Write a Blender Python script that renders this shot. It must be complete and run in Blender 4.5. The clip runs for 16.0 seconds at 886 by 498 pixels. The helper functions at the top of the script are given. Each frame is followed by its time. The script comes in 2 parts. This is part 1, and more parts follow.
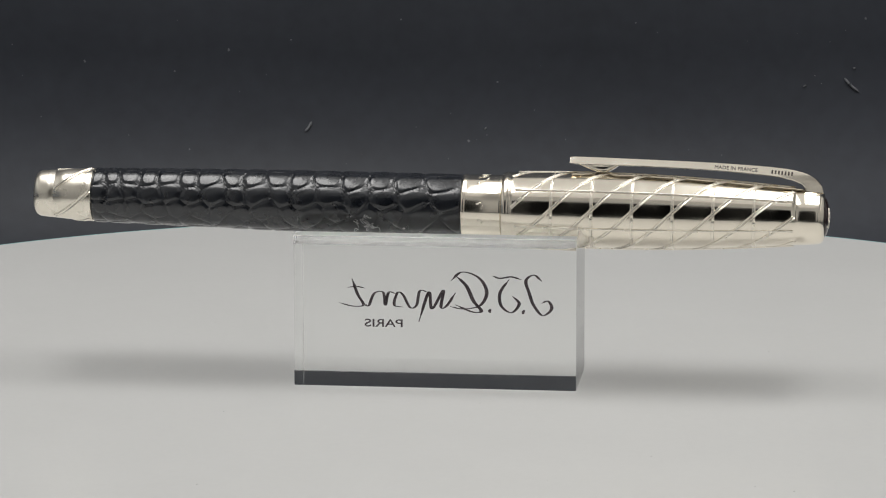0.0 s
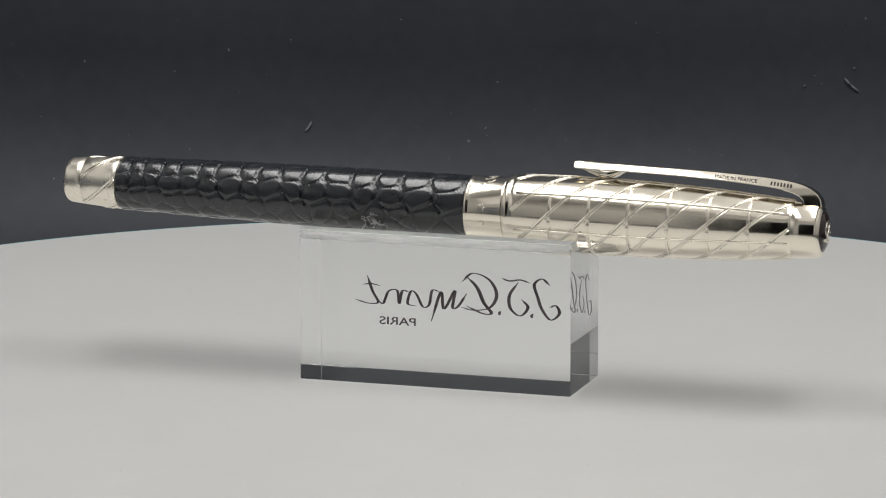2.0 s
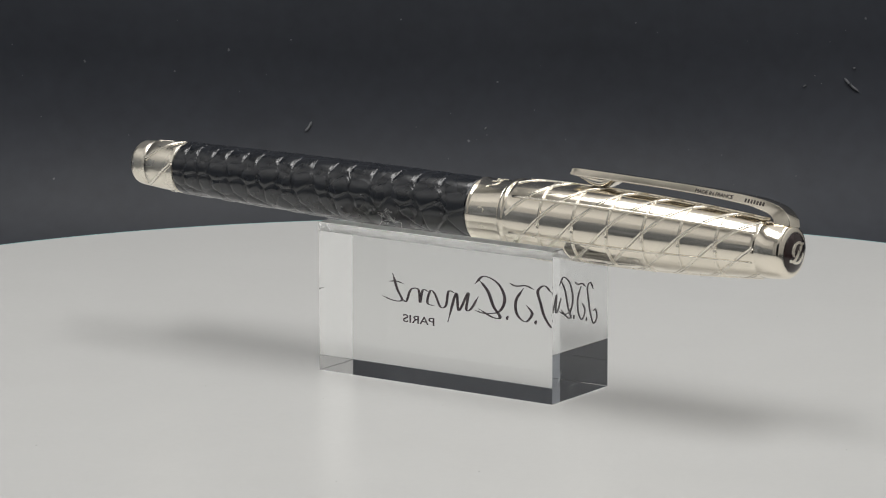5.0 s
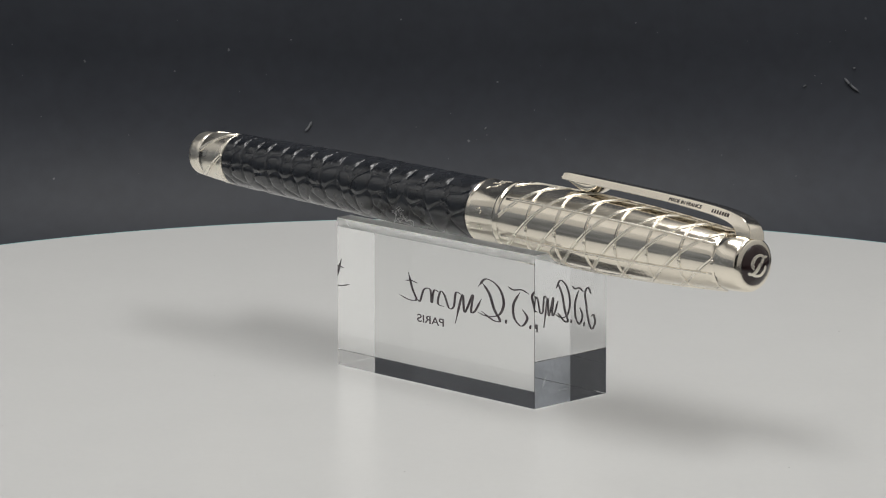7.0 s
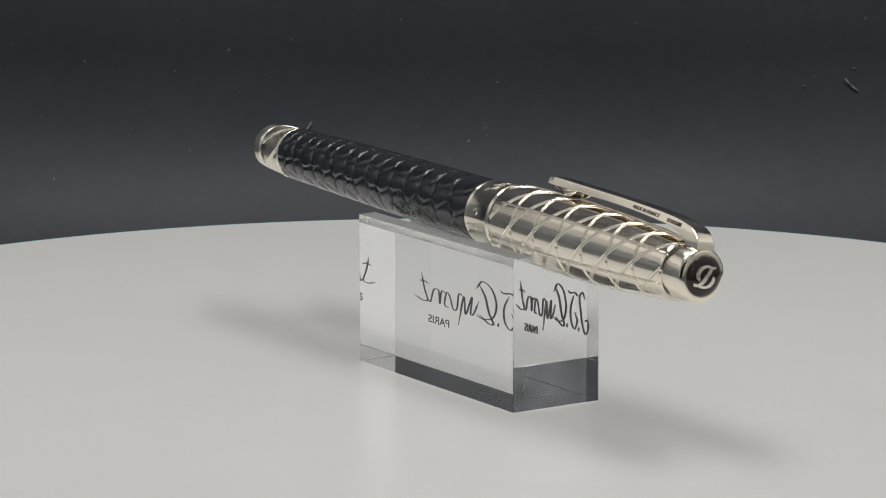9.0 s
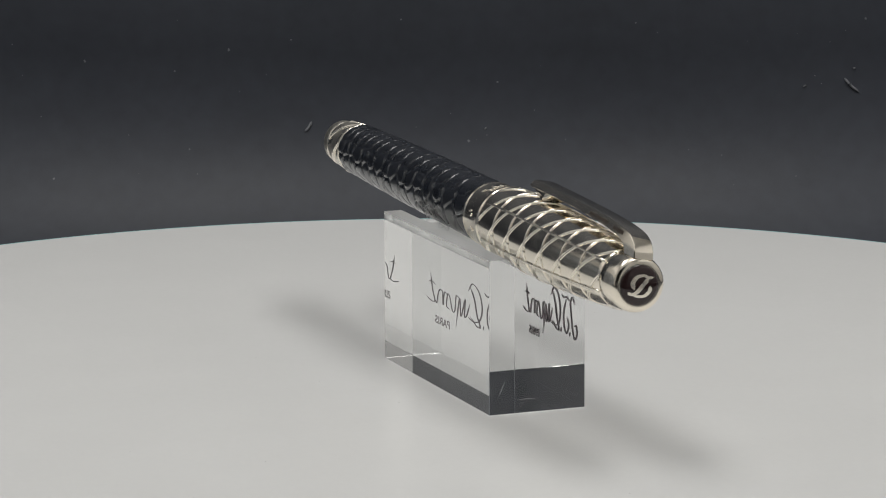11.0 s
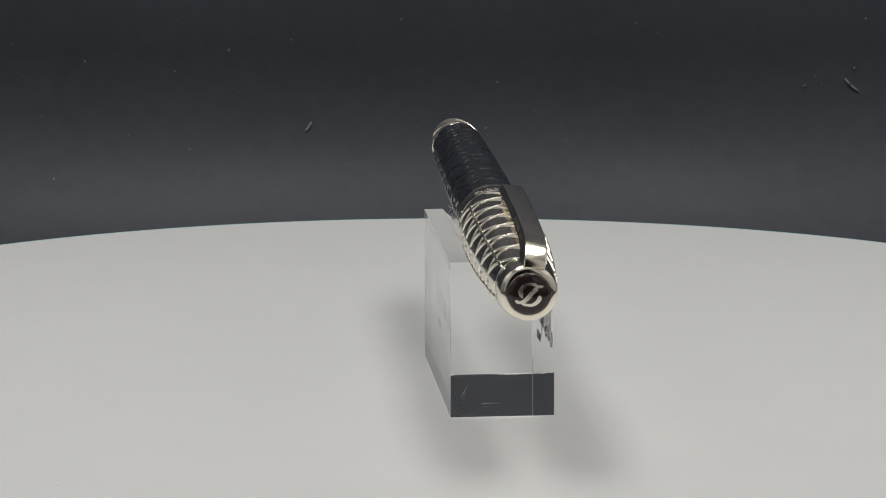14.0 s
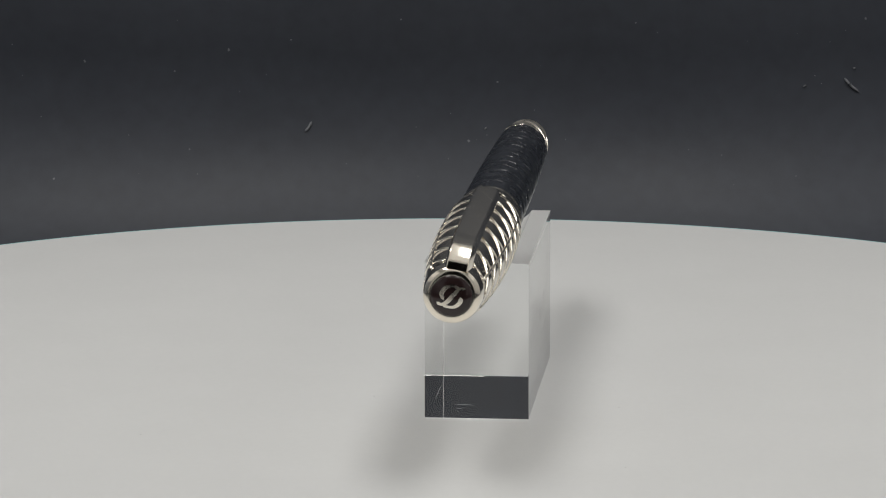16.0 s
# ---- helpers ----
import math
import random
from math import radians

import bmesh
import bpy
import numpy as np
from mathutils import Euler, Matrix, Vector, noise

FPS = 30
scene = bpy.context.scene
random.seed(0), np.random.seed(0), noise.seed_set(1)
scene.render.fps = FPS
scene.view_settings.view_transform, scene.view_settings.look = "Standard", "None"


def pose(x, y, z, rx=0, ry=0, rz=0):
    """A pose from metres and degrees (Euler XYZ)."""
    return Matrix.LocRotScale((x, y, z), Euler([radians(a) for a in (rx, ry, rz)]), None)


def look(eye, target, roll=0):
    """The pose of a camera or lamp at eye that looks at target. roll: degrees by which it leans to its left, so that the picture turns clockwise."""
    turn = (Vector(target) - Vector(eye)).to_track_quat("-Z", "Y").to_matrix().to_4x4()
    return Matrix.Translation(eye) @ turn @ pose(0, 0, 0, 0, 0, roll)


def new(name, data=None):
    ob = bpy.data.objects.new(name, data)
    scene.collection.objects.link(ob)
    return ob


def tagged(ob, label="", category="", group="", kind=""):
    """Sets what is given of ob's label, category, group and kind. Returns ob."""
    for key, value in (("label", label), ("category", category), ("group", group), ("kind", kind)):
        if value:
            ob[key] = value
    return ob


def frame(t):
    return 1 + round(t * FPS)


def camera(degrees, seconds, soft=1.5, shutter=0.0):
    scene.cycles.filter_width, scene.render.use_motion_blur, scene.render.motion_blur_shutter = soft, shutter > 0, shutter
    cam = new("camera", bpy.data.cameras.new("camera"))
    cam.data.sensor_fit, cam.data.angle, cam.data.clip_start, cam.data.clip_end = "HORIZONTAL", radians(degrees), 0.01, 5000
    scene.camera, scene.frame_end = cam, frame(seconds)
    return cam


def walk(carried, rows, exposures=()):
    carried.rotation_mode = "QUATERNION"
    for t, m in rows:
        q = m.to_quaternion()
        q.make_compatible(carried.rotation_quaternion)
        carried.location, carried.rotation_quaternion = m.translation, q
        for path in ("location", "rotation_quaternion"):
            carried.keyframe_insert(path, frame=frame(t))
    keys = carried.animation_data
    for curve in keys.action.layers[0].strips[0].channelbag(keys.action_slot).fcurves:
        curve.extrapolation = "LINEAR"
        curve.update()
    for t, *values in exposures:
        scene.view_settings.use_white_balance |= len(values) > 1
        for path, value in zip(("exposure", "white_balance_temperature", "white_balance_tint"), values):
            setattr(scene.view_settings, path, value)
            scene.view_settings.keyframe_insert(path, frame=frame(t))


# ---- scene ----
# ---- camera: it stands still ----
EYE = (0.0, -0.7788, 0.1773)
TILT = radians(11.067)
cam = camera(11.194, 16.0, 1.1)
AIM = (EYE[0], EYE[1] + math.cos(TILT), EYE[2] - math.sin(TILT))
walk(cam, [(0.0, look(EYE, AIM, -0.125)), (16.0, look(EYE, AIM, -0.125))])

# ---- light: a cloth tent with two ceiling bars, a soft top, added side fill ----
world = bpy.data.worlds.new("world")
scene.world = world
world.use_nodes = True
world.node_tree.nodes["Background"].inputs[0].default_value = (0.9, 0.95, 1.0, 1)
world.node_tree.nodes["Background"].inputs[1].default_value = 0.01
scene.view_settings.exposure = 0.0


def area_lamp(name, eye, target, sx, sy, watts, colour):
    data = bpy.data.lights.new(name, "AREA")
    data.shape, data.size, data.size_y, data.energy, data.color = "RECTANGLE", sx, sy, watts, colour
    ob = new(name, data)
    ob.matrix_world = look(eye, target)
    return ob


LAMP = (1.0, 0.988, 0.972)
area_lamp("ceiling_bar_lamp", (-0.132, -0.01, 0.46), (-0.112, -0.009, 0.0), 0.36, 0.12, 0.81, LAMP)
area_lamp("ceiling_bar_lamp", (0.132, -0.01, 0.46), (0.112, -0.009, 0.0), 0.36, 0.12, 0.81, LAMP)
area_lamp("ceiling_panel_lamp", (0.0, -0.06, 0.595), (0.0, -0.059, 0.0), 0.46, 0.84, 0.48, LAMP)
# Added fill just inside both side walls, to brighten what the gold reflects.
area_lamp("side_fill_lamp", (-0.436, -0.06, 0.345), (0.0, -0.06, 0.30), 0.70, 0.35, 0.23, LAMP)
area_lamp("side_fill_lamp", (0.436, -0.06, 0.345), (0.0, -0.06, 0.30), 0.70, 0.35, 0.23, LAMP)


# ---- materials ----
def material(name, colour, rough=0.5, metal=0.0, spread=0.15, grain=900.0, blotch=60.0, bump=0.0, rough_spread=0.1):
    """A surface with colour and gloss that vary at two scales and a fine relief."""
    m = bpy.data.materials.new(name)
    m.use_nodes = True
    nt = m.node_tree
    b = nt.nodes["Principled BSDF"]
    co = nt.nodes.new("ShaderNodeTexCoord")
    n1, n2 = nt.nodes.new("ShaderNodeTexNoise"), nt.nodes.new("ShaderNodeTexNoise")
    n1.inputs["Scale"].default_value, n2.inputs["Scale"].default_value = grain, blotch
    n1.inputs["Detail"].default_value, n2.inputs["Detail"].default_value = 4, 3
    for n in (n1, n2):
        nt.links.new(co.outputs["Object"], n.inputs["Vector"])
    mix = nt.nodes.new("ShaderNodeMath")
    mix.operation = "MULTIPLY_ADD"
    mix.inputs[1].default_value = 0.4
    nt.links.new(n1.outputs["Fac"], mix.inputs[0])
    half = nt.nodes.new("ShaderNodeMath")
    half.operation = "MULTIPLY"
    half.inputs[1].default_value = 0.6
    nt.links.new(n2.outputs["Fac"], half.inputs[0])
    nt.links.new(half.outputs[0], mix.inputs[2])
    ramp = nt.nodes.new("ShaderNodeMapRange")
    ramp.inputs["From Min"].default_value, ramp.inputs["From Max"].default_value = 0.3, 0.7
    ramp.inputs["To Min"].default_value, ramp.inputs["To Max"].default_value = 1 - spread, 1 + spread
    nt.links.new(mix.outputs[0], ramp.inputs["Value"])
    col = nt.nodes.new("ShaderNodeVectorMath")
    col.operation = "SCALE"
    col.inputs[0].default_value = colour
    nt.links.new(ramp.outputs[0], col.inputs["Scale"])
    nt.links.new(col.outputs[0], b.inputs["Base Color"])
    rr = nt.nodes.new("ShaderNodeMapRange")
    rr.inputs["From Min"].default_value, rr.inputs["From Max"].default_value = 0.3, 0.7
    rr.inputs["To Min"].default_value = max(0.0, rough * (1 - rough_spread))
    rr.inputs["To Max"].default_value = rough * (1 + rough_spread)
    nt.links.new(n2.outputs["Fac"], rr.inputs["Value"])
    nt.links.new(rr.outputs[0], b.inputs["Roughness"])
    b.inputs["Metallic"].default_value = metal
    if bump:
        bp = nt.nodes.new("ShaderNodeBump")
        bp.inputs["Strength"].default_value, bp.inputs["Distance"].default_value = 1.0, bump
        nt.links.new(n1.outputs["Fac"], bp.inputs["Height"])
        nt.links.new(bp.outputs[0], b.inputs["Normal"])
    return m


GOLD = material("pale_gold", (0.87, 0.805, 0.69), 0.14, 1.0, 0.03, 2500, 250, 0.0, 0.35)
GOLD_SATIN = material("pale_gold_satin", (0.87, 0.815, 0.71), 0.30, 1.0, 0.03, 2500, 250, 0.0, 0.25)
GOLD_RIB = material("pale_gold_rib", (0.90, 0.845, 0.74), 0.26, 1.0, 0.04, 2500, 250, 0.0, 0.2)
LEATHER = material("black_leather", (0.0050, 0.0068, 0.0108), 0.29, 0.0, 0.3, 2600, 300, 0.00002, 0.3)
LEATHER.node_tree.nodes["Principled BSDF"].inputs["Specular IOR Level"].default_value = 0.6
LEATHER.node_tree.nodes["Principled BSDF"].inputs["Coat Weight"].default_value = 0.5
LEATHER.node_tree.nodes["Principled BSDF"].inputs["Coat Roughness"].default_value = 0.11
LACQUER = material("dark_brown_lacquer", (0.030, 0.017, 0.017), 0.06, 0.0, 0.2, 900, 200)
INK = material("dark_maroon_ink", (0.05, 0.028, 0.036), 0.5, 0.0, 0.2, 3000, 300)
ENGRAVED = material("engraved_shade", (0.06, 0.045, 0.035), 0.5, 0.0, 0.2, 3000, 300)
WHITE = material("white_satin_plastic", (0.735, 0.735, 0.72), 0.27, 0.0, 0.018, 600, 45, 0.0, 0.0)
EDGING = material("pale_teal_edging", (0.24, 0.50, 0.50), 0.4, 0.0, 0.05, 700, 30)
BLACKSHEET = material("black_vinyl_sheet", (0.0350, 0.0388, 0.0485), 0.5, 0.0, 0.2, 260, 14, 0.00004, 0.15)
BLACKSHEET.node_tree.nodes["Principled BSDF"].inputs["Specular IOR Level"].default_value = 0.3
TENT = material("white_tent_cloth", (0.86, 0.855, 0.84), 0.8, 0.0, 0.06, 300, 8)
REFLECTED_GREY = material("mottled_grey_panel", (0.34, 0.365, 0.40), 0.45, 0.0, 0.85, 70, 22, 0.002, 0.3)
ROOM = material("dark_room_paint", (0.03, 0.03, 0.032), 0.8, 0.0, 0.15, 60, 3)
FLUFF = material("dim_fluff", (0.15, 0.155, 0.165), 0.8, 0.0, 0.2, 3000, 300)
DUST = material("grey_dust", (0.52, 0.52, 0.51), 0.8, 0.0, 0.2, 3000, 300)
LINT = material("pale_lint", (0.5, 0.5, 0.5), 0.8, 0.0, 0.2, 3000, 300)

ACRYLIC = bpy.data.materials.new("clear_acrylic")
ACRYLIC.use_nodes = True
_b = ACRYLIC.node_tree.nodes["Principled BSDF"]
_b.inputs["Base Color"].default_value = (0.985, 0.99, 0.985, 1)
_b.inputs["Roughness"].default_value = 0.0
_b.inputs["IOR"].default_value = 1.49
_b.inputs["Transmission Weight"].default_value = 1.0

FROSTED = ACRYLIC.copy()
FROSTED.name = "frosted_acrylic"
FROSTED.node_tree.nodes["Principled BSDF"].inputs["Roughness"].default_value = 0.55


# ---- mesh helpers ----
def mesh(name, verts, faces, mat, smooth=True):
    me = bpy.data.meshes.new(name)
    me.from_pydata([tuple(v) for v in verts], [], [tuple(f) for f in faces])
    me.materials.append(mat)
    me.validate()
    me.polygons.foreach_set("use_smooth", [smooth] * len(me.polygons))
    return me


def under(name, me, parent, label=""):
    ob = new(name, me)
    ob.parent = parent
    if label:
        tagged(ob, label)
    return ob


def grid_faces(n, m, closed=True):
    f = []
    for i in range(n - 1):
        for j in range(m if closed else m - 1):
            k = (j + 1) % m
            f.append((i * m + j, i * m + k, (i + 1) * m + k, (i + 1) * m + j))
    return f


def lathe(name, profile, mat, seg=96):
    """Turns (along, radius) pairs, in mm, about the x axis. Ends with radius 0 close."""
    verts, a = [], np.linspace(0, 2 * np.pi, seg, endpoint=False)
    for u, r in profile:
        r = max(r, 0.002)
        for t in a:
            verts.append((u * 1e-3, -r * 1e-3 * math.cos(t), r * 1e-3 * math.sin(t)))
    faces = grid_faces(len(profile), seg)
    faces = [tuple(reversed(f)) for f in faces]
    faces.append(tuple(range(seg)))
    faces.append(tuple(reversed(range((len(profile) - 1) * seg, len(profile) * seg))))
    return mesh(name, verts, faces, mat)


def tube(name, lines, radius, mat, sides=5):
    """Round threads along polylines (metres)."""
    verts, faces = [], []
    for line in lines:
        base = len(verts)
        line = [Vector(p) for p in line]
        for i, p in enumerate(line):
            t = (line[min(i + 1, len(line) - 1)] - line[max(i - 1, 0)]).normalized()
            s = t.orthogonal().normalized()
            q = t.cross(s)
            for k in range(sides):
                a = 2 * math.pi * k / sides
                r = radius * (0.3 if i in (0, len(line) - 1) else 0.75 if i in (1, len(line) - 2) else 1.0)
                verts.append(p + r * (s * math.cos(a) + q * math.sin(a)))
        for f in grid_faces(len(line), sides):
            faces.append(tuple(base + i for i in f))
    return mesh(name, verts, faces, mat)


def spline(points, steps=10):
    """A smooth line through control points."""
    p = [np.array(q, float) for q in points]
    p = [2 * p[0] - p[1]] + p + [2 * p[-1] - p[-2]]
    out = []
    for i in range(1, len(p) - 2):
        for k in range(steps):
            t = k / steps
            out.append(0.5 * (2 * p[i] + (p[i + 1] - p[i - 1]) * t + (2 * p[i - 1] - 5 * p[i] + 4 * p[i + 1] - p[i + 2]) * t * t
                              + (3 * p[i] - p[i - 1] - 3 * p[i + 1] + p[i + 2]) * t ** 3))
    out.append(p[-2])
    return np.array(out)


def written(name, text, size, depth, mat, bold=0.0):
    """Lettering in the built-in font as a mesh in its xy plane."""
    cu = bpy.data.curves.new(name, "FONT")
    cu.body, cu.size, cu.extrude, cu.align_x, cu.offset = text, size, depth, "LEFT", size * bold
    ob = bpy.data.objects.new(name, cu)
    scene.collection.objects.link(ob)
    dg = bpy.context.evaluated_depsgraph_get()
    me = bpy.data.meshes.new_from_object(ob.evaluated_get(dg))
    bpy.data.objects.remove(ob)
    me.materials.clear()
    me.materials.append(mat)
    return me


# ---- setting ----
def sweep_sheet():
    """The black sheet: flat under the turntable, curving up into the wall behind."""
    prof = [(-0.34, FLOOR), (0.0, FLOOR), (BEND, FLOOR)]
    for k in range(1, 37):
        a = radians(90 * k / 36)
        prof.append((BEND + SWEEP * math.sin(a), FLOOR + SWEEP * (1 - math.cos(a))))
    prof.append((BEND + SWEEP, 0.36))
    back = [(y + 0.002, z - 0.003) for y, z in prof]
    verts = [(x, y, z) for x in (-0.32, 0.32) for y, z in prof + back[::-1]]
    n = len(prof) * 2
    faces = [(i, (i + 1) % n, n + (i + 1) % n, n + i) for i in range(n)]
    return mesh("backdrop", verts, faces, BLACKSHEET)


def slab(name, lo, hi, mat):
    x0, y0, z0 = lo
    x1, y1, z1 = hi
    v = [(x, y, z) for x in (x0, x1) for y in (y0, y1) for z in (z0, z1)]
    f = [(0, 1, 3, 2), (4, 6, 7, 5), (0, 4, 5, 1), (2, 3, 7, 6), (0, 2, 6, 4), (1, 5, 7, 3)]
    return mesh(name, v, f, mat, False)


FLOOR, BEND, SWEEP = -0.025, 0.185, 0.050
tagged(new("backdrop", sweep_sheet()), "matte black vinyl sheet curving up behind the turntable", "backdrop", kind="structure")
CLOTH = "white cloth wall of the photo tent"
for nm, lo, hi in (("wall_west", (-0.452, -0.50, 0.172), (-0.442, 0.39, 0.61)), ("wall_east", (0.442, -0.50, -0.04), (0.452, 0.39, 0.61)),
                   ("wall_north", (-0.442, 0.38, -0.04), (0.442, 0.39, 0.61)), ("wall_south_left", (-0.442, -0.50, -0.04), (-0.20, -0.49, 0.61)),
                   ("wall_south_right", (0.15, -0.50, -0.04), (0.442, -0.49, 0.61)), ("wall_south_top", (-0.199, -0.50, 0.38), (0.149, -0.49, 0.61))):
    tagged(new(nm, slab(nm, lo, hi, TENT)), CLOTH, "wall", kind="structure")
# Unseen panel added so that the block's end face reflects a mottled grey.
tagged(new("west_reflection_panel", slab("west_reflection_panel", (-0.452, -0.50, -0.04), (-0.442, 0.39, 0.17), REFLECTED_GREY)), "added unseen mottled grey panel below the west wall, for reflections", "wall", kind="structure")
tagged(new("ceiling", slab("ceiling", (-0.452, -0.50, 0.615), (0.452, 0.39, 0.625), TENT)), "white cloth top of the photo tent", "ceiling", kind="structure")
tagged(new("floor", slab("floor", (-1.0, -1.15, -0.06), (1.0, 0.75, -0.041), ROOM)), "dark tabletop under the photo tent", "floor", kind="structure")
for nm, lo, hi in (("wall_front", (-1.0, -1.17, -0.06), (1.0, -1.15, 1.1)), ("wall_back", (-1.0, 0.75, -0.06), (1.0, 0.77, 1.1)),
                   ("wall_room_west", (-1.02, -1.17, -0.06), (-1.0, 0.77, 1.1)), ("wall_room_east", (1.0, -1.17, -0.06), (1.02, 0.77, 1.1)),
                   ("ceiling_room", (-1.02, -1.17, 1.1), (1.02, 0.77, 1.12))):
    tagged(new(nm, slab(nm, lo, hi, ROOM)), "plain dark wall of the room", "wall", kind="structure")


# ---- turntable ----
def turntable():
    r = 162.2
    whole = tagged(new("turntable"), "round white satin turntable with a slightly dusty platter", "turntable")
    top = [(-9.0, 0.0), (-9.0, r - 2.0), (-8.4, r)]
    top += [(-1.2 + 1.2 * math.sin(radians(a)), r - 1.2 + 1.2 * math.cos(radians(a))) for a in (0, 20, 40, 60, 80, 90)]
    top += [(0.0, r - 12.0), (0.0, 0.0)]
    low = [(-25.0, 0.0), (-25.0, r - 12.0), (-24.0, r - 10.0), (-9.1, r - 10.0), (-9.1, 0.0)]
    for name, prof in (("platter", top), ("base", low)):
        me = lathe(name, prof, WHITE, 256)
        me.transform(Matrix.Rotation(radians(-90), 4, "Y"))
        for p in me.polygons:
            p.use_smooth = abs(p.normal.z) < 0.99
        under(name, me, whole)
    lip = [(-1.6, r - 1.0), (-1.6, r + 0.12)] + [(-1.2 + 1.25 * math.sin(radians(a)), r - 1.15 + 1.27 * math.cos(radians(a))) for a in (0, 20, 40, 60, 80, 90)] + [(-0.2, r - 1.2)]
    me = lathe("edging", lip, EDGING, 256)
    me.transform(Matrix.Rotation(radians(-90), 4, "Y"))
    bm = bmesh.new()
    bm.from_mesh(me)
    bmesh.ops.delete(bm, geom=[f for f in bm.faces if len(f.verts) > 4], context="FACES_ONLY")
    bm.to_mesh(me)
    bm.free()
    under("edging", me, whole, "thin pale teal edging of the platter")
    return whole


table = turntable()


def table_dust():
    """A few grey specks on the platter."""
    rng = random.Random(11)
    verts, faces = [], []
    for k in range(46):
        x, y, r = rng.uniform(-0.10, 0.10), rng.uniform(-0.09, 0.10), rng.choice((0.00008, 0.0001, 0.00012, 0.0002))
        b, n = len(verts), 7
        verts.append((x, y, r * 0.7))
        for q in range(n):
            a, w = 2 * math.pi * q / n, r * rng.uniform(0.6, 1.6)
            verts.append((x + w * math.cos(a), y + w * math.sin(a), 0.00001))
        faces += [(b, b + 1 + q, b + 1 + (q + 1) % n) for q in range(n)]
    return tagged(new("dust", mesh("dust", verts, faces, DUST)), "scattered grey dust specks on the white platter", "dust", kind="stuff")


dust = table_dust()


def sheet_y(z):
    h = (z - FLOOR) / SWEEP
    return BEND + SWEEP * (math.sqrt(1 - (1 - h) ** 2) if h < 1 else 1.0)


def fibre(points, radius):
    line = [Vector((x, sheet_y(z) - radius * 0.8, z)) for x, z in spline(points, 5)]
    me = tube("fibre", [line], radius, FLUFF, 6)
    return tagged(new("fibre", me), "short grey lint fibre stuck to the black backdrop", "lint", group="lint on the backdrop")


fibre([(0.0911, 0.0184), (0.0924, 0.0169), (0.0944, 0.0153)], 0.00034)
fibre([(-0.0312, 0.0069), (-0.0303, 0.0079), (-0.0297, 0.0091)], 0.00034)
fibre([(0.0817, 0.0165), (0.0825, 0.0169)], 0.00022)
fibre([(0.0931, 0.0205), (0.0935, 0.0208)], 0.00030)
fibre([(0.0095, 0.0072), (0.0099, 0.0078)], 0.00020)


def backdrop_dust():
    rng = random.Random(4)
    spots = [(0.0844, 0.0189), (0.0124, 0.0177), (-0.0485, 0.0251), (-0.0094, 0.0319), (0.0437, 0.0311), (-0.0975, 0.0264), (-0.0607, 0.0203),
             (-0.0879, -0.0030), (-0.0574, 0.0031), (-0.0343, 0.0274), (0.0957, 0.0319), (0.0059, 0.0048), (-0.0811, 0.0226)]
    spots += [(rng.uniform(-0.105, 0.105), rng.uniform(-0.0063, 0.0348)) for k in range(30)]
    verts, faces = [], []
    for k, (x, z) in enumerate(spots):
        r = rng.uniform(0.00015, 0.00026) if k < 13 else rng.uniform(0.00006, 0.00012)
        b, n = len(verts), 7
        verts.append((x, sheet_y(z) - r * 0.8, z))
        for q in range(n):
            a, w = 2 * math.pi * q / n, r * rng.uniform(0.6, 1.6)
            zz = z + w * math.sin(a)
            verts.append((x + w * math.cos(a), sheet_y(zz) - 0.00002, zz))
        faces += [(b, b + 1 + q, b + 1 + (q + 1) % n) for q in range(n)]
    return tagged(new("backdrop_dust", mesh("backdrop_dust", verts, faces, FLUFF)), "fine grey dust on the black backdrop", "dust", kind="stuff")


backdrop_dust()

# ---- acrylic block with a groove for the pen ----
BX, BY, BL, BW, BH = -1.414, 8.011, 50.0, 17.85, 27.10
BLOCK_AT = pose(BX * 1e-3, BY * 1e-3, 0.00012)


def display_block():
    w, h = BW / 2, BH
    gr, gz = 7.0, 31.3
    half = math.sqrt(gr * gr - (gz - h) ** 2)
    a1 = math.atan2(h - gz, half)
    c = 0.06
    prof = [(-w + c, 0), (w - c, 0), (w, c), (w, h - c), (w - c, h)]
    n = 24
    for k in range(n + 1):
        a = a1 + (-math.pi - 2 * a1) * k / n
        prof.append((gr * math.cos(a), gz + gr * math.sin(a)))
    prof += [(-w + c, h), (-w, h - c), (-w, c)]
    bm = bmesh.new()
    ring = []
    L = BL / 2
    for x, s in ((-L, c), (-L + c, 0), (L - c, 0), (L, c)):
        ring.append([])
        for i, (y, z) in enumerate(prof):
            yy = y - math.copysign(min(s, abs(y)), y) if abs(y) > w - 2 * c else y
            zz = z + s if z < 2 * c else (z - s if z > h - 2 * c else z - s * 0.5 if abs(y) < half - 0.01 else z)
            ring[-1].append(bm.verts.new((x * 1e-3, yy * 1e-3, zz * 1e-3)))
    m = len(prof)
    for i in range(3):
        for j in range(m):
            bm.faces.new((ring[i][j], ring[i][(j + 1) % m], ring[i + 1][(j + 1) % m], ring[i + 1][j]))
    bm.faces.new(ring[0])
    bm.faces.new(ring[3][::-1])
    bmesh.ops.recalc_face_normals(bm, faces=bm.faces)
    me = bpy.data.meshes.new("display_block")
    bm.to_mesh(me)
    bm.free()
    me.materials.append(ACRYLIC)
    me.materials.append(FROSTED)
    for p in me.polygons:
        if p.center.z > (h - 4) * 1e-3 and abs(p.normal.x) < 0.3 and p.normal.z > 0.3:
            p.material_index = 1
    ob = tagged(new("display_block", me), "clear acrylic display block with a pen groove on the turntable", "stand")
    ob.visible_shadow = False
    return ob


block = display_block()
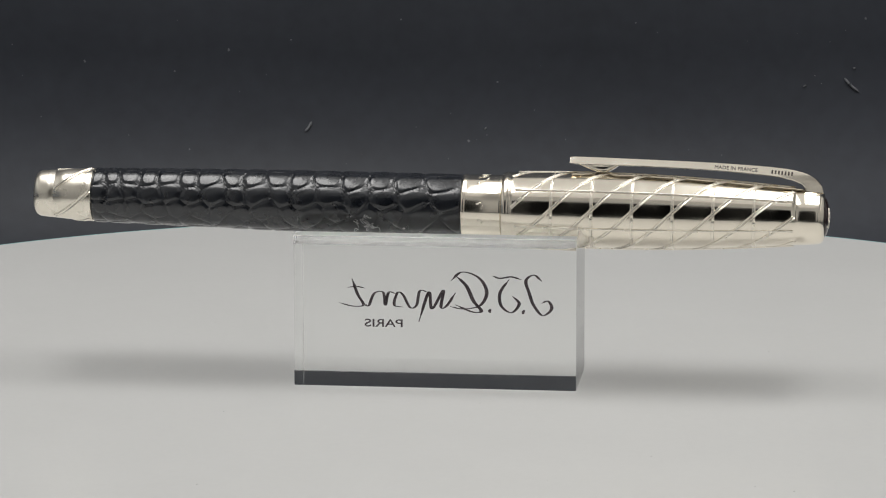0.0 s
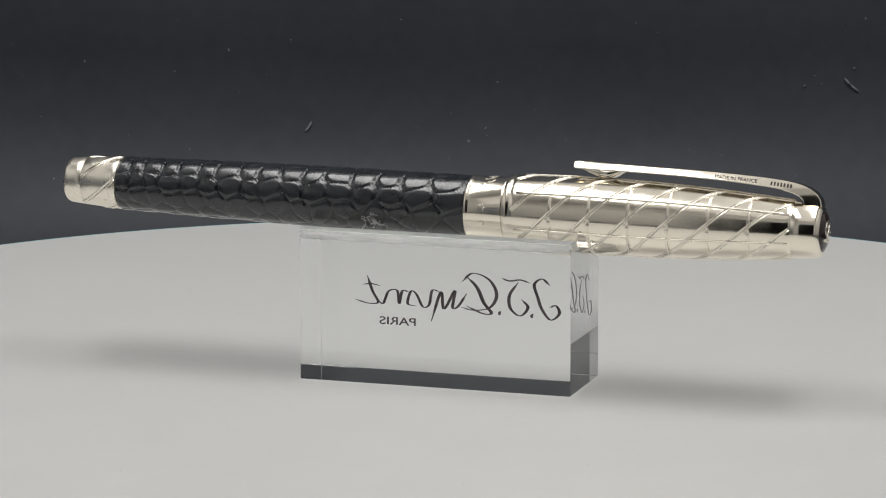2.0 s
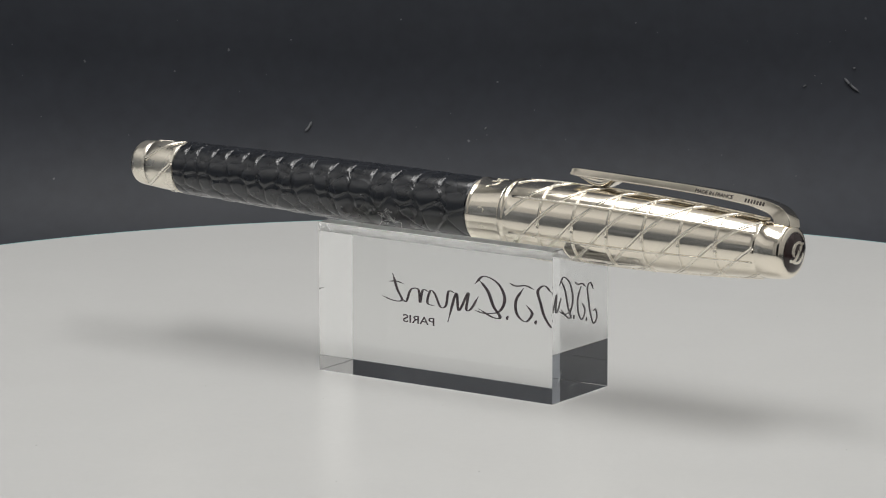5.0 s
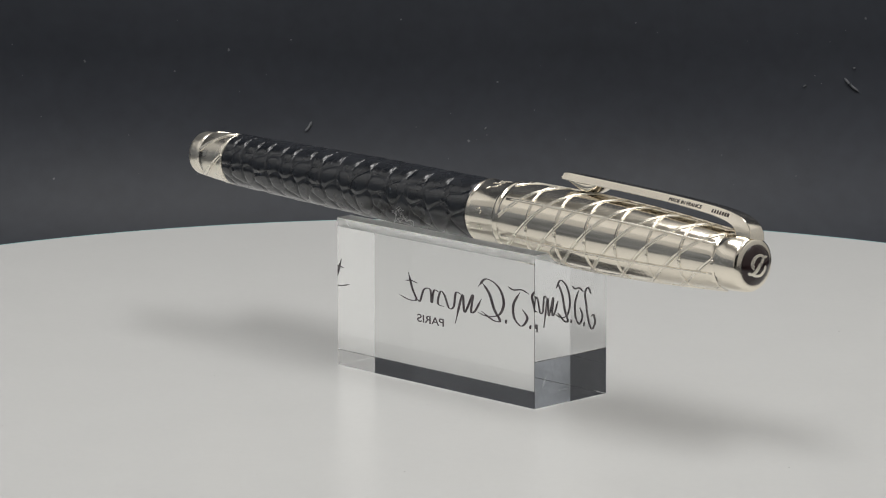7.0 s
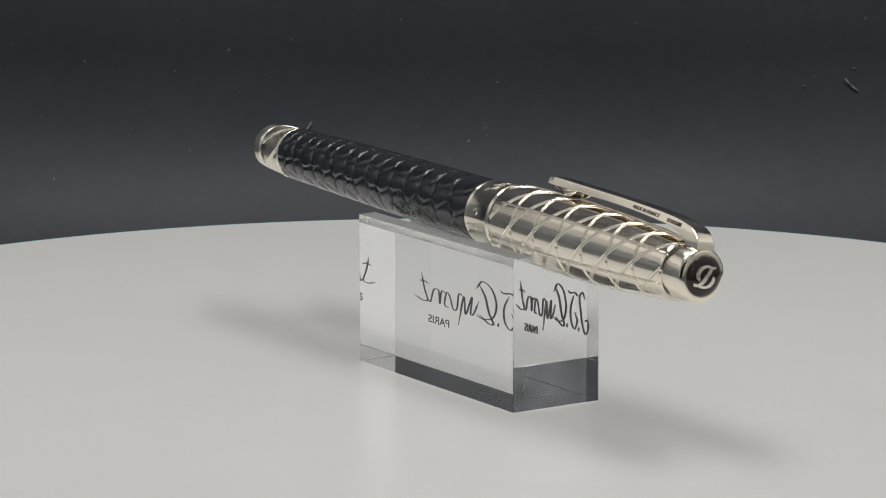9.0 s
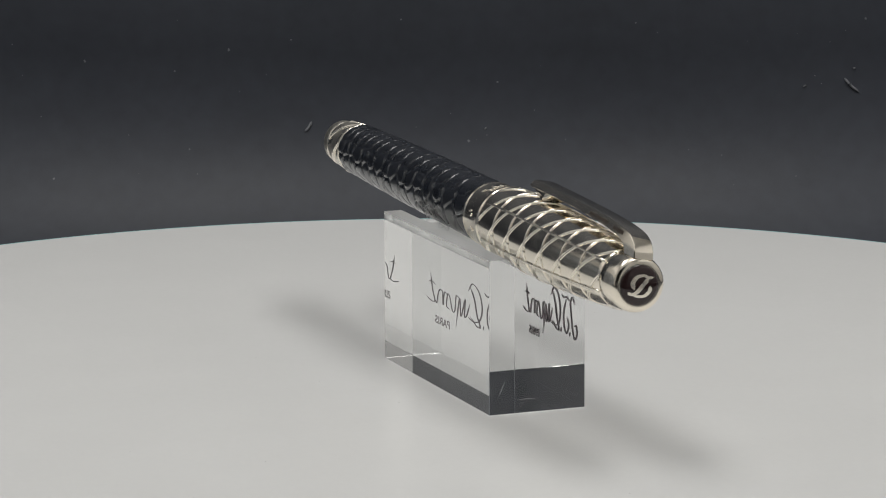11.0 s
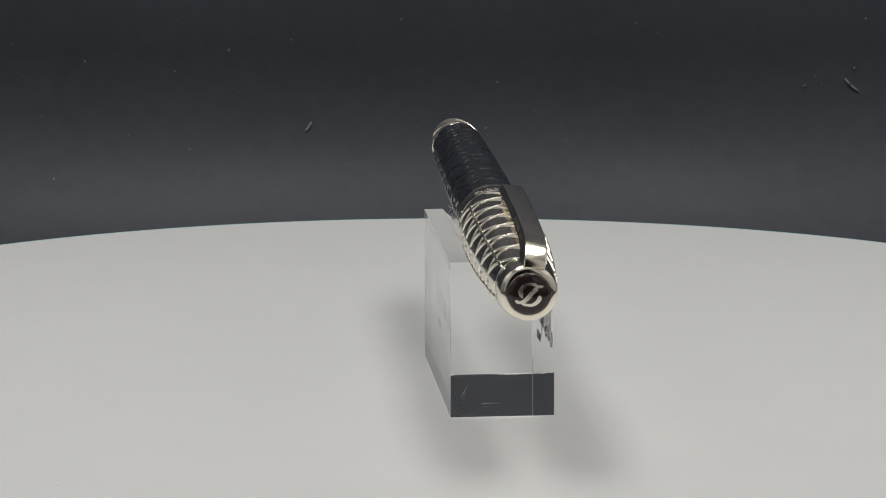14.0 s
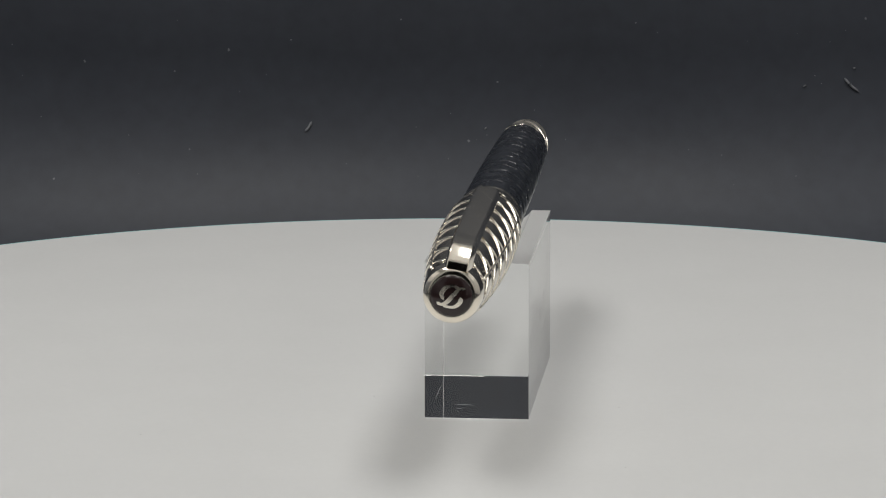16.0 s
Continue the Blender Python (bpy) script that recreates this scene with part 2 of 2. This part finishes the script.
block.matrix_world = BLOCK_AT


def ribbon(points, thin, thick, weight=1.0):
    """A flat calligraphic stroke in x and z: thick where it runs down, thin where it runs across."""
    p = spline(points, 12)
    t = np.gradient(p, axis=0)
    t /= np.linalg.norm(t, axis=1)[:, None] + 1e-9
    s = np.abs(t[:, 1]) ** 1.5
    w = weight * (thin + (thick - thin) * s) / 2
    fade = np.clip(np.minimum(np.arange(len(p)), np.arange(len(p))[::-1]) / 5.0, 0.35, 1)
    w = w * fade
    nrm = np.stack([-t[:, 1], t[:, 0]], 1)
    a, b = p + nrm * w[:, None], p - nrm * w[:, None]
    return a, b


def printed_mark():
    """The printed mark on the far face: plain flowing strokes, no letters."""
    y0, y1 = (BW / 2 - 0.10) * 1e-3, (BW / 2 - 0.06) * 1e-3
    strokes = SWASHES + RUNNING_STROKES + ENDING_STROKES
    verts, faces = [], []
    for pts, thin, thick in strokes:
        a, b = ribbon(pts, thin, thick, 0.82)
        base, n = len(verts), len(a)
        for q in range(n):
            for (x, z) in (a[q], b[q]):
                verts += [((x - BX) * 1e-3, y0, z * 1e-3), ((x - BX) * 1e-3, y1, z * 1e-3)]
        for q in range(n - 1):
            i, j = base + 4 * q, base + 4 * q + 4
            faces += [(i, j, j + 2, i + 2), (i + 1, i + 3, j + 3, j + 1), (i, i + 1, j + 1, j), (i + 2, j + 2, j + 3, i + 3)]
    return under("printed_mark", mesh("printed_mark", verts, faces, INK, False), block, "dark maroon printed flowing strokes")


SWASHES = [
    ([(16.5, 17.2), (15.0, 18.3), (13.6, 17.2), (14.2, 15.0), (15.0, 12.8), (16.6, 11.0), (18.2, 12.2), (17.6, 13.6), (16.4, 13.2)], 0.2, 0.75),
    ([(12.8, 17.4), (11.0, 17.9), (9.0, 17.6), (7.6, 18.0)], 0.3, 0.6),
    ([(10.6, 17.4), (9.0, 15.0), (9.2, 12.6), (11.0, 11.4), (12.4, 13.0), (11.2, 14.4)], 0.2, 0.75),
    ([(1.2, 17.8), (3.0, 16.0), (4.2, 13.4), (5.6, 11.6), (4.0, 11.4), (1.0, 12.6)], 0.25, 0.9),
    ([(0.2, 17.0), (2.2, 18.6), (5.2, 17.6), (6.6, 15.0), (5.4, 12.6), (2.4, 11.9), (0.0, 12.3)], 0.2, 0.8),
]
RUNNING_STROKES = [
    ([(1.0, 14.8), (-0.6, 12.4), (-1.6, 12.2), (-1.2, 15.2), (-3.2, 11.8), (-3.8, 14.8), (-5.6, 9.4)], 0.2, 0.7),
    ([(-3.9, 14.8), (-5.4, 15.0), (-6.0, 12.4), (-7.2, 12.0), (-8.4, 14.2), (-9.4, 14.6), (-10.0, 12.4), (-8.4, 12.0)], 0.2, 0.65),
    ([(-9.6, 14.4), (-11.0, 14.6), (-11.6, 12.3), (-12.0, 14.6), (-13.6, 14.4), (-14.6, 12.2), (-15.4, 12.4)], 0.2, 0.65),
]
ENDING_STROKES = [
    ([(-17.6, 17.0), (-16.6, 14.2), (-15.6, 12.3), (-17.4, 12.0), (-20.0, 12.6)], 0.2, 0.7),
    ([(-18.4, 15.4), (-16.8, 15.6), (-15.2, 15.3)], 0.25, 0.3),
    ([(13.4, 11.9), (13.1, 11.5), (13.3, 11.2)], 0.5, 0.6),
    ([(7.4, 12.0), (7.1, 11.6), (7.3, 11.3)], 0.5, 0.6),
]
printed_mark()
_t = written("lettering", "PARIS", 0.0020, 0.00002, INK, 0.012)
_lett = under("lettering", _t, block, "small dark printed capitals")
_lett.matrix_local = Matrix.Translation(((-8.35 - BX) * 1e-3, (BW / 2 - 0.08) * 1e-3, 0.00835)) @ Matrix.Rotation(radians(180), 4, "Z") @ Matrix.Rotation(radians(90), 4, "X") @ Matrix.Diagonal((1.42, 1, 1, 1))



def scratch(points):
    """A fine pale scratch on the block's end face, along (across, up) stations in mm."""
    line = [Vector((BL / 2 * 1e-3, y * 1e-3, z * 1e-3)) for y, z in spline(points, 3)]
    return under("scratch", tube("scratch", [line], 0.00003, LINT, 4), block)


for pts in ([(-7.0, 3.5), (-6.7, 4.3), (-6.0, 5.7)], [(-6.8, 4.0), (-6.3, 4.4)], [(-3.7, 2.3), (-2.0, 2.4), (-0.4, 2.3)], [(-3.5, 1.7), (-2.4, 1.75)], [(-3.4, 1.4), (-3.0, 1.0)], [(5.2, 3.4), (5.4, 3.1)], [(6.8, 2.6), (7.3, 2.3)]):
    scratch(pts)

# ---- pen ----
PEN_A, PEN_B = Vector((-0.0636, 0.00879, 0.03190)), Vector((0.06159, 0.00784, 0.03044))
_x = (PEN_B - PEN_A).normalized()
_y = (Vector((0, 0, 1)).cross(_x)).normalized()
_z = _x.cross(_y)
PEN_AT = Matrix.Translation(PEN_A) @ Matrix((_x, _y, _z)).transposed().to_4x4()
CLIP_ANGLE = 101.0
CLIP_TURN = Matrix.Rotation(radians(-(CLIP_ANGLE - 90)), 4, "X")
pen = tagged(new("pen"), "capped pen with black crocodile leather barrel and pale gold cap", "pen")
pen.matrix_world = PEN_AT


def barrel_radius(u):
    return np.interp(u, [0, 20, 40, 66.6], [4.80, 5.20, 5.48, 5.62])


CAP_U = [73.7, 76, 82, 90, 97, 104, 111, 118, 122, 125.2, 128.2, 129.7]
CAP_R = [6.25, 6.33, 6.50, 6.60, 6.52, 6.33, 6.02, 5.58, 5.28, 5.00, 4.82, 4.70]
_cf = np.polyfit(CAP_U, CAP_R, 4)


def cap_radius(u):
    return np.polyval(_cf, u)


def tail_radius(u):
    return np.interp(u, [-10.5, -9.3, -8, -6.7, -5, -3, -1, 0], [3.95, 4.08, 4.2, 4.3, 4.43, 4.56, 4.68, 4.74])


def at(u, phi, r):
    return Vector((u * 1e-3, -r * 1e-3 * math.cos(radians(phi)), r * 1e-3 * math.sin(radians(phi))))


def leather_barrel():
    """Leather sleeve: cushioned scales between creases, long across the top, small towards the tail."""
    rng = np.random.default_rng(7)
    n, m = 800, 360
    u = np.linspace(0.0, 66.6, n)
    ph = np.linspace(0, 360, m, endpoint=False)
    columns, x = [], -3.0
    while x < 70:
        columns.append(x + rng.uniform(-0.3, 0.3))
        x += 3.2 + 2.1 * max(0, min(1, x / 60))
    columns = np.array(columns)
    pts = []
    for row, shift, loose in ((101, 0.0, 0.1), (55, 0.04, 0.35), (147, 0.04, 0.35), (17, 0.2, 0.7), (185, 0.2, 0.7), (-16, 0.5, 0.9), (218, 0.5, 0.9),
                              (-48, 0.05, 0.9), (250, 0.05, 0.9), (-80, 0.2, 0.8)):
        skip = 1 if row in (-48, 250, -80) else 0
        for q in range(len(columns) - 1):
            if skip and q % 4 == 3:
                continue
            w = columns[q + 1] - columns[q]
            pts.append((columns[q] + shift * w + rng.uniform(-0.5, 0.5) * loose, row + rng.uniform(-7, 7) * loose, {101: 0, 55: 1, 147: 1, 17: 3, 185: 3}.get(row, 10)))
    pts = np.array(pts)
    k = math.radians(1) * 5.3
    U, P = np.meshgrid(u, ph, indexing="ij")
    warp = 0.45 * np.sin(U * 0.9 + np.radians(P) * 3) + 0.16 * np.sin(U * 1.9 - np.radians(P) * 6)
    U2, P2 = U + warp * 0.6, P + 3 * np.sin(U * 0.7 + np.radians(P) * 2)
    f1, f2, f3 = np.full(U.shape, 1e9), np.full(U.shape, 1e9), np.full(U.shape, 1e9)
    k1, k2 = np.zeros(U.shape), np.zeros(U.shape)
    squeeze = np.where(np.abs((P - 101 + 180) % 360 - 180) < 66, 0.85, 1.0)
    for px, pp, kind in pts:
        dphi = (P2 - pp + 180) % 360 - 180
        dist = np.sqrt((U2 - px) ** 2 + (dphi * k * squeeze) ** 2)
        closer = dist < f1
        k2 = np.where(closer, k1, np.where(dist < f2, kind, k2))
        k1 = np.where(closer, kind, k1)
        f3 = np.minimum(f3, np.maximum(f2, dist))
        f2 = np.minimum(f2, np.maximum(f1, dist))
        f1 = np.minimum(f1, dist)
    joined = (k1 + k2 == 1) * 1.0 + (k1 + k2 == 4) * 0.4
    for axis, reach in ((0, 4), (1, 3)):
        joined = sum(np.roll(joined, q, axis) for q in range(-reach, reach + 1)) / (2 * reach + 1)
    gap = f2 - f1
    gap = gap + 0.5 * joined * np.clip(1 - gap, 0, 1)
    rounded = 1.0 / (1.0 / (gap + 0.02) + 1.5 / (f3 - f1 + 0.02))
    pebble = 0.035 * np.clip(1 - rounded / 0.5, 0, 1) * np.sin(U * 7 + 2 * np.sin(np.radians(P) * 11)) * np.sin(np.radians(P) * 37 + U)
    e = np.clip((rounded - 0.26) / 0.36, 0, 1)
    cushion = e * e * (3 - 2 * e)
    c = np.clip(gap / 0.34, 0, 1)
    crease = c * c * (3 - 2 * c)
    seam = 0.075 * np.exp(-(gap / 0.13) ** 2)
    dome = np.clip(gap / 3.0, 0, 1) ** 0.7
    under_side = np.clip((np.cos(np.radians(P + 70)) - 0.45) / 0.4, 0, 1)
    crest = np.clip((np.cos(np.radians(P - 101)) - 0.55) / 0.3, 0, 1)
    hgt = (0.10 * cushion + (0.135 + 0.07 * crest) * crease + 0.09 * dome + pebble + seam - 0.07 * crest) * (1 - 0.35 * under_side) + 0.08 * under_side
    edge = np.clip(np.minimum(U, 66.6 - U) / 0.5, 0, 1)
    R = barrel_radius(U) - 0.26 + hgt * (0.4 + 0.6 * edge) - 0.15 * (1 - edge)
    ang = np.radians(P)
    V = np.stack([U, -R * np.cos(ang), R * np.sin(ang)], -1).reshape(-1, 3) * 1e-3
    faces = [tuple(reversed(f)) for f in grid_faces(n, m)]
    faces += [tuple(range(m)), tuple(reversed(range((n - 1) * m, n * m)))]
    return mesh("barrel", V, faces, LEATHER)


under("barrel", leather_barrel(), pen, "black crocodile-embossed leather sleeve")


def rib(name, path, width, height, parent, mat=GOLD_RIB, double=True):
    """A raised fillet on the metal, along (u, angle, radius) stations; double ones have a channel down the middle."""
    pts = [at(*q) for q in path]
    if double:
        sec = [(-0.5, -0.3), (-0.47, 0.7), (-0.38, 1.0), (-0.27, 0.7), (-0.21, 0.06), (0.21, 0.06), (0.27, 0.7), (0.38, 1.0), (0.47, 0.7), (0.5, -0.3)]
    else:
        sec = [(-0.5, -0.3), (-0.46, 0.7), (-0.36, 0.95), (0.36, 0.95), (0.46, 0.7), (0.5, -0.3)]
    verts, m = [], len(sec)
    for i, p in enumerate(pts):
        t = (pts[min(i + 1, len(pts) - 1)] - pts[max(i - 1, 0)]).normalized()
        nr = Vector((0, p.y, p.z)).normalized()
        b = nr.cross(t).normalized()
        for w, h in sec:
            verts.append(p + b * (w * width * 1e-3) + nr * (h * height * 1e-3))
    faces = [tuple(reversed(f)) for f in grid_faces(len(pts), m, False)]
    faces += [tuple(range(m)), tuple(reversed(range((len(pts) - 1) * m, len(pts) * m)))]
    return under(name, mesh(name, verts, faces, mat), parent)


# tail piece
_tp = [(-10.5, 0.0), (-10.5, 2.9)] + [(-9.3 - 1.2 * math.cos(radians(a)), 2.88 + 1.2 * math.sin(radians(a))) for a in (15, 30, 45, 60, 75, 90)]
_tp += [(-8, 4.2), (-6.9, 4.28), (-6.85, 4.23), (-6.7, 4.23), (-6.65, 4.3), (-5, 4.43), (-3, 4.56), (-1, 4.68), (-0.1, 4.74), (0.0, 4.7), (0.05, 4.4)]
tail = under("tail_piece", lathe("tail_piece", _tp, GOLD_SATIN), pen, "pale gold end piece with raised diagonal ribs")
for start in (20, 92, 164, 236, 308):
    rib("rib", [(-6.6 + 6.5 * k / 24, start + 70 * k / 24, tail_radius(-6.6 + 6.5 * k / 24)) for k in range(25)], 0.75, 0.16, tail)

# ring between barrel and cap
_rp = [(66.3, 5.2), (66.35, 5.62), (66.6, 5.78), (66.9, 5.78), (67.1, 5.66), (67.4, 5.66), (72.9, 5.74), (73.1, 5.80), (73.45, 5.80), (73.5, 5.6), (73.55, 5.2)]
ring = under("center_ring", lathe("center_ring", _rp, GOLD), pen, "polished pale gold ring with small raised marks")

# cap
_cp = [(73.5, 5.3), (73.55, 6.1), (73.75, 6.3), (74.2, 6.36), (74.6, 6.36), (74.75, 6.22), (74.95, 6.22), (75.1, cap_radius(75.1))]
_cp += [(u, cap_radius(u)) for u in np.linspace(75.6, 125.0, 60)]
_cp += [(125.1, cap_radius(125) - 0.08), (125.25, cap_radius(125) - 0.08), (125.35, cap_radius(125.3)), (127, cap_radius(127)), (128.6, cap_radius(128.6)),
        (128.9, 4.72)] + [(129.0 + 1.15 * math.sin(radians(a)), 3.45 + 1.25 * math.cos(radians(a))) for a in range(0, 91, 10)] + [(130.1, 3.2)]
cap = under("cap", lathe("cap", _cp, GOLD, 128), pen, "pale gold cap with raised lattice of ribs")
U0, U1, PITCH = 75.3, 125.0, 7.1
for k in range(7):
    uu = 82.4 + k * PITCH
    if uu < 124.5:
        rib("ring_rib", [(uu, a, cap_radius(uu)) for a in range(0, 361, 5)], 0.62, 0.12, cap)
for k in range(6):
    n = 150
    rib("spiral_rib", [(U0 + (U1 - U0) * i / n, 11 + 60 * k + (U0 - 82.5 + (U1 - U0) * i / n) / (6 * PITCH) * 360, cap_radius(U0 + (U1 - U0) * i / n)) for i in range(n + 1)], 0.68, 0.14, cap)
for k in range(6):
    a = CLIP_ANGLE - 60 * k - 0.5
    rib("long_rib", [(76 + 48.8 * i / 30, a, cap_radius(76 + 48.8 * i / 30)) for i in range(31)], 0.42, 0.22, cap, double=False)

# crown with its emblem
crown = under("crown", lathe("crown", [(129.9, 3.4)] + [(130.05 + 0.90 * math.sin(radians(a)), 3.42 * math.cos(radians(a))) for a in range(0, 90, 6)] + [(130.95, 0.0)], LACQUER), pen,
              "glossy dark brown lacquer dome")


def emblem():
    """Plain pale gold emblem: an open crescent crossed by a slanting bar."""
    verts, faces = [], []
    arcs = [([(-1.3, -0.9), (-1.9, 0.3), (-1.2, 1.7), (0.2, 2.2), (1.3, 1.9), (2.5, 2.1)], 0.42, 0.72),
            ([(1.4, 1.9), (0.4, 0.4), (-0.7, -1.3), (-1.7, -1.9), (-2.6, -1.6)], 0.42, 0.78),
            ([(-1.5, -1.9), (-0.3, -2.1), (1.1, -1.8), (2.0, -0.7), (1.9, 0.3)], 0.42, 0.72)]
    for pts, thin, thick in arcs:
        a, b = ribbon(pts, thin, thick, 1.25)
        base, n = len(verts), len(a)
        for q in range(n):
            for (y, z) in (a[q], b[q]):
                r = min(1.0, math.hypot(y, z) * 0.82 / 3.42)
                x = 130.05 + 0.90 * math.sqrt(1 - r * r)
                verts += [((x + 0.06) * 1e-3, y * 1e-3, z * 1e-3), ((x - 0.1) * 1e-3, y * 1e-3, z * 1e-3)]
        for q in range(n - 1):
            i, j = base + 4 * q, base + 4 * q + 4
            faces += [(i, i + 2, j + 2, j), (i + 1, j + 1, j + 3, i + 3), (i, j, j + 1, i + 1), (i + 2, i + 3, j + 3, j + 2)]
    return mesh("emblem", verts, faces, GOLD_RIB, False)


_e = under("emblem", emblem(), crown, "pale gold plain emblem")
_e.matrix_local = CLIP_TURN @ Matrix.Diagonal((1, 0.82, 0.82, 1)) @ Matrix.Translation((0.00004, 0, 0))


# clip: a bar of 4.6 mm width, bent down into the cap's end, with a foot under its tip
def clip_bar():
    top = spline([(85.2, 9.10), (85.5, 9.36), (88, 9.40), (98, 9.26), (110, 9.05), (120, 8.62), (125, 8.05), (127.8, 7.1), (129.3, 5.7), (129.8, 4.3)], 8)
    low = spline([(85.2, 8.35), (85.5, 8.12), (88, 8.0), (98, 7.95), (110, 7.65), (120, 7.0), (123.4, 6.5), (125.4, 5.9), (126.4, 5.2), (126.7, 4.5)], 8)
    verts, w, m = [], 2.25, 14
    for (u1, r1), (u2, r2) in zip(top, low):
        near = min(1.0, max(0.0, (u1 - 85.2) / 1.5))
        b, lower = 0.08 + 0.12 * near, 0.08 + 0.14 * near
        d = Vector((u2 - u1, r2 - r1))
        d = d / d.length
        sec = []
        for s in (-1, 1):
            row = [(s * (w - 1.1), 0.0, -0.06), (s * (w - 0.66), 0.0, -0.02), (s * (w - 0.52), 0.0, 0.05), (s * (w - 0.46), 0.0, b), (s * w, 1.0, -lower), (s * (w - 0.05), 1.0, -0.4 * lower), (s * (w - 0.3), 1.0, 0.0)]
            sec += row if s > 0 else row[::-1]
        for y, base, off in sec:
            px, pr = (u1, r1) if base == 0 else (u2, r2)
            verts.append((1e-3 * (px + d.x * off), y * 1e-3, 1e-3 * (pr + d.y * off)))
    n = len(top)
    faces = [tuple(reversed(f)) for f in grid_faces(n, m)]
    faces += [tuple(range(m)), tuple(reversed(range((n - 1) * m, n * m)))]
    me = mesh("clip", verts, faces, GOLD)
    bm = bmesh.new()
    bm.from_mesh(me)
    bmesh.ops.recalc_face_normals(bm, faces=bm.faces)
    for e in bm.edges:
        e.smooth = e.calc_face_angle(0) < radians(17)
    bm.to_mesh(me)
    bm.free()
    return me


clip = under("clip", clip_bar(), pen, "polished pale gold clip with engraved side")
clip.matrix_local = CLIP_TURN


def clip_foot():
    line = spline([(86.4, 8.25), (88.0, 7.6), (89.8, 6.95), (91.2, 6.8), (92.4, 7.3), (93.6, 8.05)], 6)
    verts = []
    for u, r in line:
        for y, up in ((-2.1, 0), (-1.7, -0.12), (1.7, -0.12), (2.1, 0), (2.1, None), (-2.1, None)):
            verts.append((u * 1e-3, y * 1e-3, (8.3 if up is None else r + up) * 1e-3))
    n = len(line)
    faces = grid_faces(n, 6) + [tuple(reversed(range(6))), tuple(range((n - 1) * 6, n * 6))]
    me = mesh("foot", verts, faces, GOLD)
    bm = bmesh.new()
    bm.from_mesh(me)
    bmesh.ops.recalc_face_normals(bm, faces=bm.faces)
    bm.to_mesh(me)
    bm.free()
    return me


under("foot", clip_foot(), clip)
SIDE_LEAN = 90 - 22.0
_t = written("engraving", "MADE IN FRANCE", 0.00095, 0.00002, ENGRAVED)
_g = under("engraving", _t, clip, "tiny dark engraved capitals")
_g.matrix_local = Matrix.Translation((0.1106, -0.00221, 0.00800)) @ Matrix.Rotation(radians(2.6), 4, "Y") @ Matrix.Rotation(radians(SIDE_LEAN), 4, "X")
for k in range(7):
    bar = slab("engraved_bar", (0, 0, -0.00002), (0.00030, 0.00065, 0.00002), ENGRAVED)
    _g = under("engraved_bar", bar, clip)
    _g.matrix_local = Matrix.Translation((0.1206 + 0.00058 * k, -0.00219, 0.00742 - 0.00004 * k)) @ Matrix.Rotation(radians(3.5), 4, "Y") @ Matrix.Rotation(radians(SIDE_LEAN), 4, "X")

# small raised marks on the ring
for a, uu, w, h in ((60, 69.4, 0.5, 1.3), (66, 70.4, 0.9, 0.6), (72, 70.9, 0.5, 1.6), (78, 69.8, 1.2, 0.5), (84, 70.6, 0.6, 1.4), (92, 70.0, 1.0, 0.6), (101, 70.6, 0.5, 1.5),
                    (112, 69.8, 0.9, 0.6), (122, 70.4, 0.5, 1.2), (16, 69.6, 0.9, 0.35), (10, 70.2, 0.3, 0.8), (-14, 69.7, 0.6, 0.3), (-18, 70.2, 0.3, 0.6)):
    rib("raised_mark", [(uu + w * (k / 4 - 0.5), a + h * 6 * (k / 4 - 0.5), 5.71) for k in range(5)], 0.28, 0.1, ring, double=False)


# ---- lint ----
def pen_lint():
    rng = random.Random(5)
    lines = []
    for k in range(9):
        u, a = 49.4 + rng.uniform(-1.4, 1.4), -37 + rng.uniform(-7, 7)
        pts = []
        for q in range(6):
            u += rng.uniform(-1.1, 1.1)
            a += rng.uniform(-9, 9)
            pts.append(at(u, a, float(barrel_radius(u)) + rng.choice((0.02, 0.1, 0.3, 0.7, 1.2))))
        lines.append([Vector(q) for q in spline(pts, 5)])
    return tube("lint", lines, 0.00004, LINT, 4)


lint = tagged(new("lint", pen_lint()), "small tangle of pale fibres on the leather barrel", "lint")
lint.matrix_world = PEN_AT


# ---- the turntable turns, with all that stands on it ----
def turn(t):
    return pose(0, 0, 0, 0, 0, -6.461 - 5.64229 * t - 0.00307 * t * t + 0.00048 * t ** 3)


def motions():
    times = [k * 1.0 for k in range(17)]
    for thing, place in ((table, Matrix.Identity(4)), (dust, Matrix.Identity(4)), (block, BLOCK_AT), (pen, PEN_AT), (lint, PEN_AT)):
        walk(thing, [(t, turn(t) @ place) for t in times])


motions()
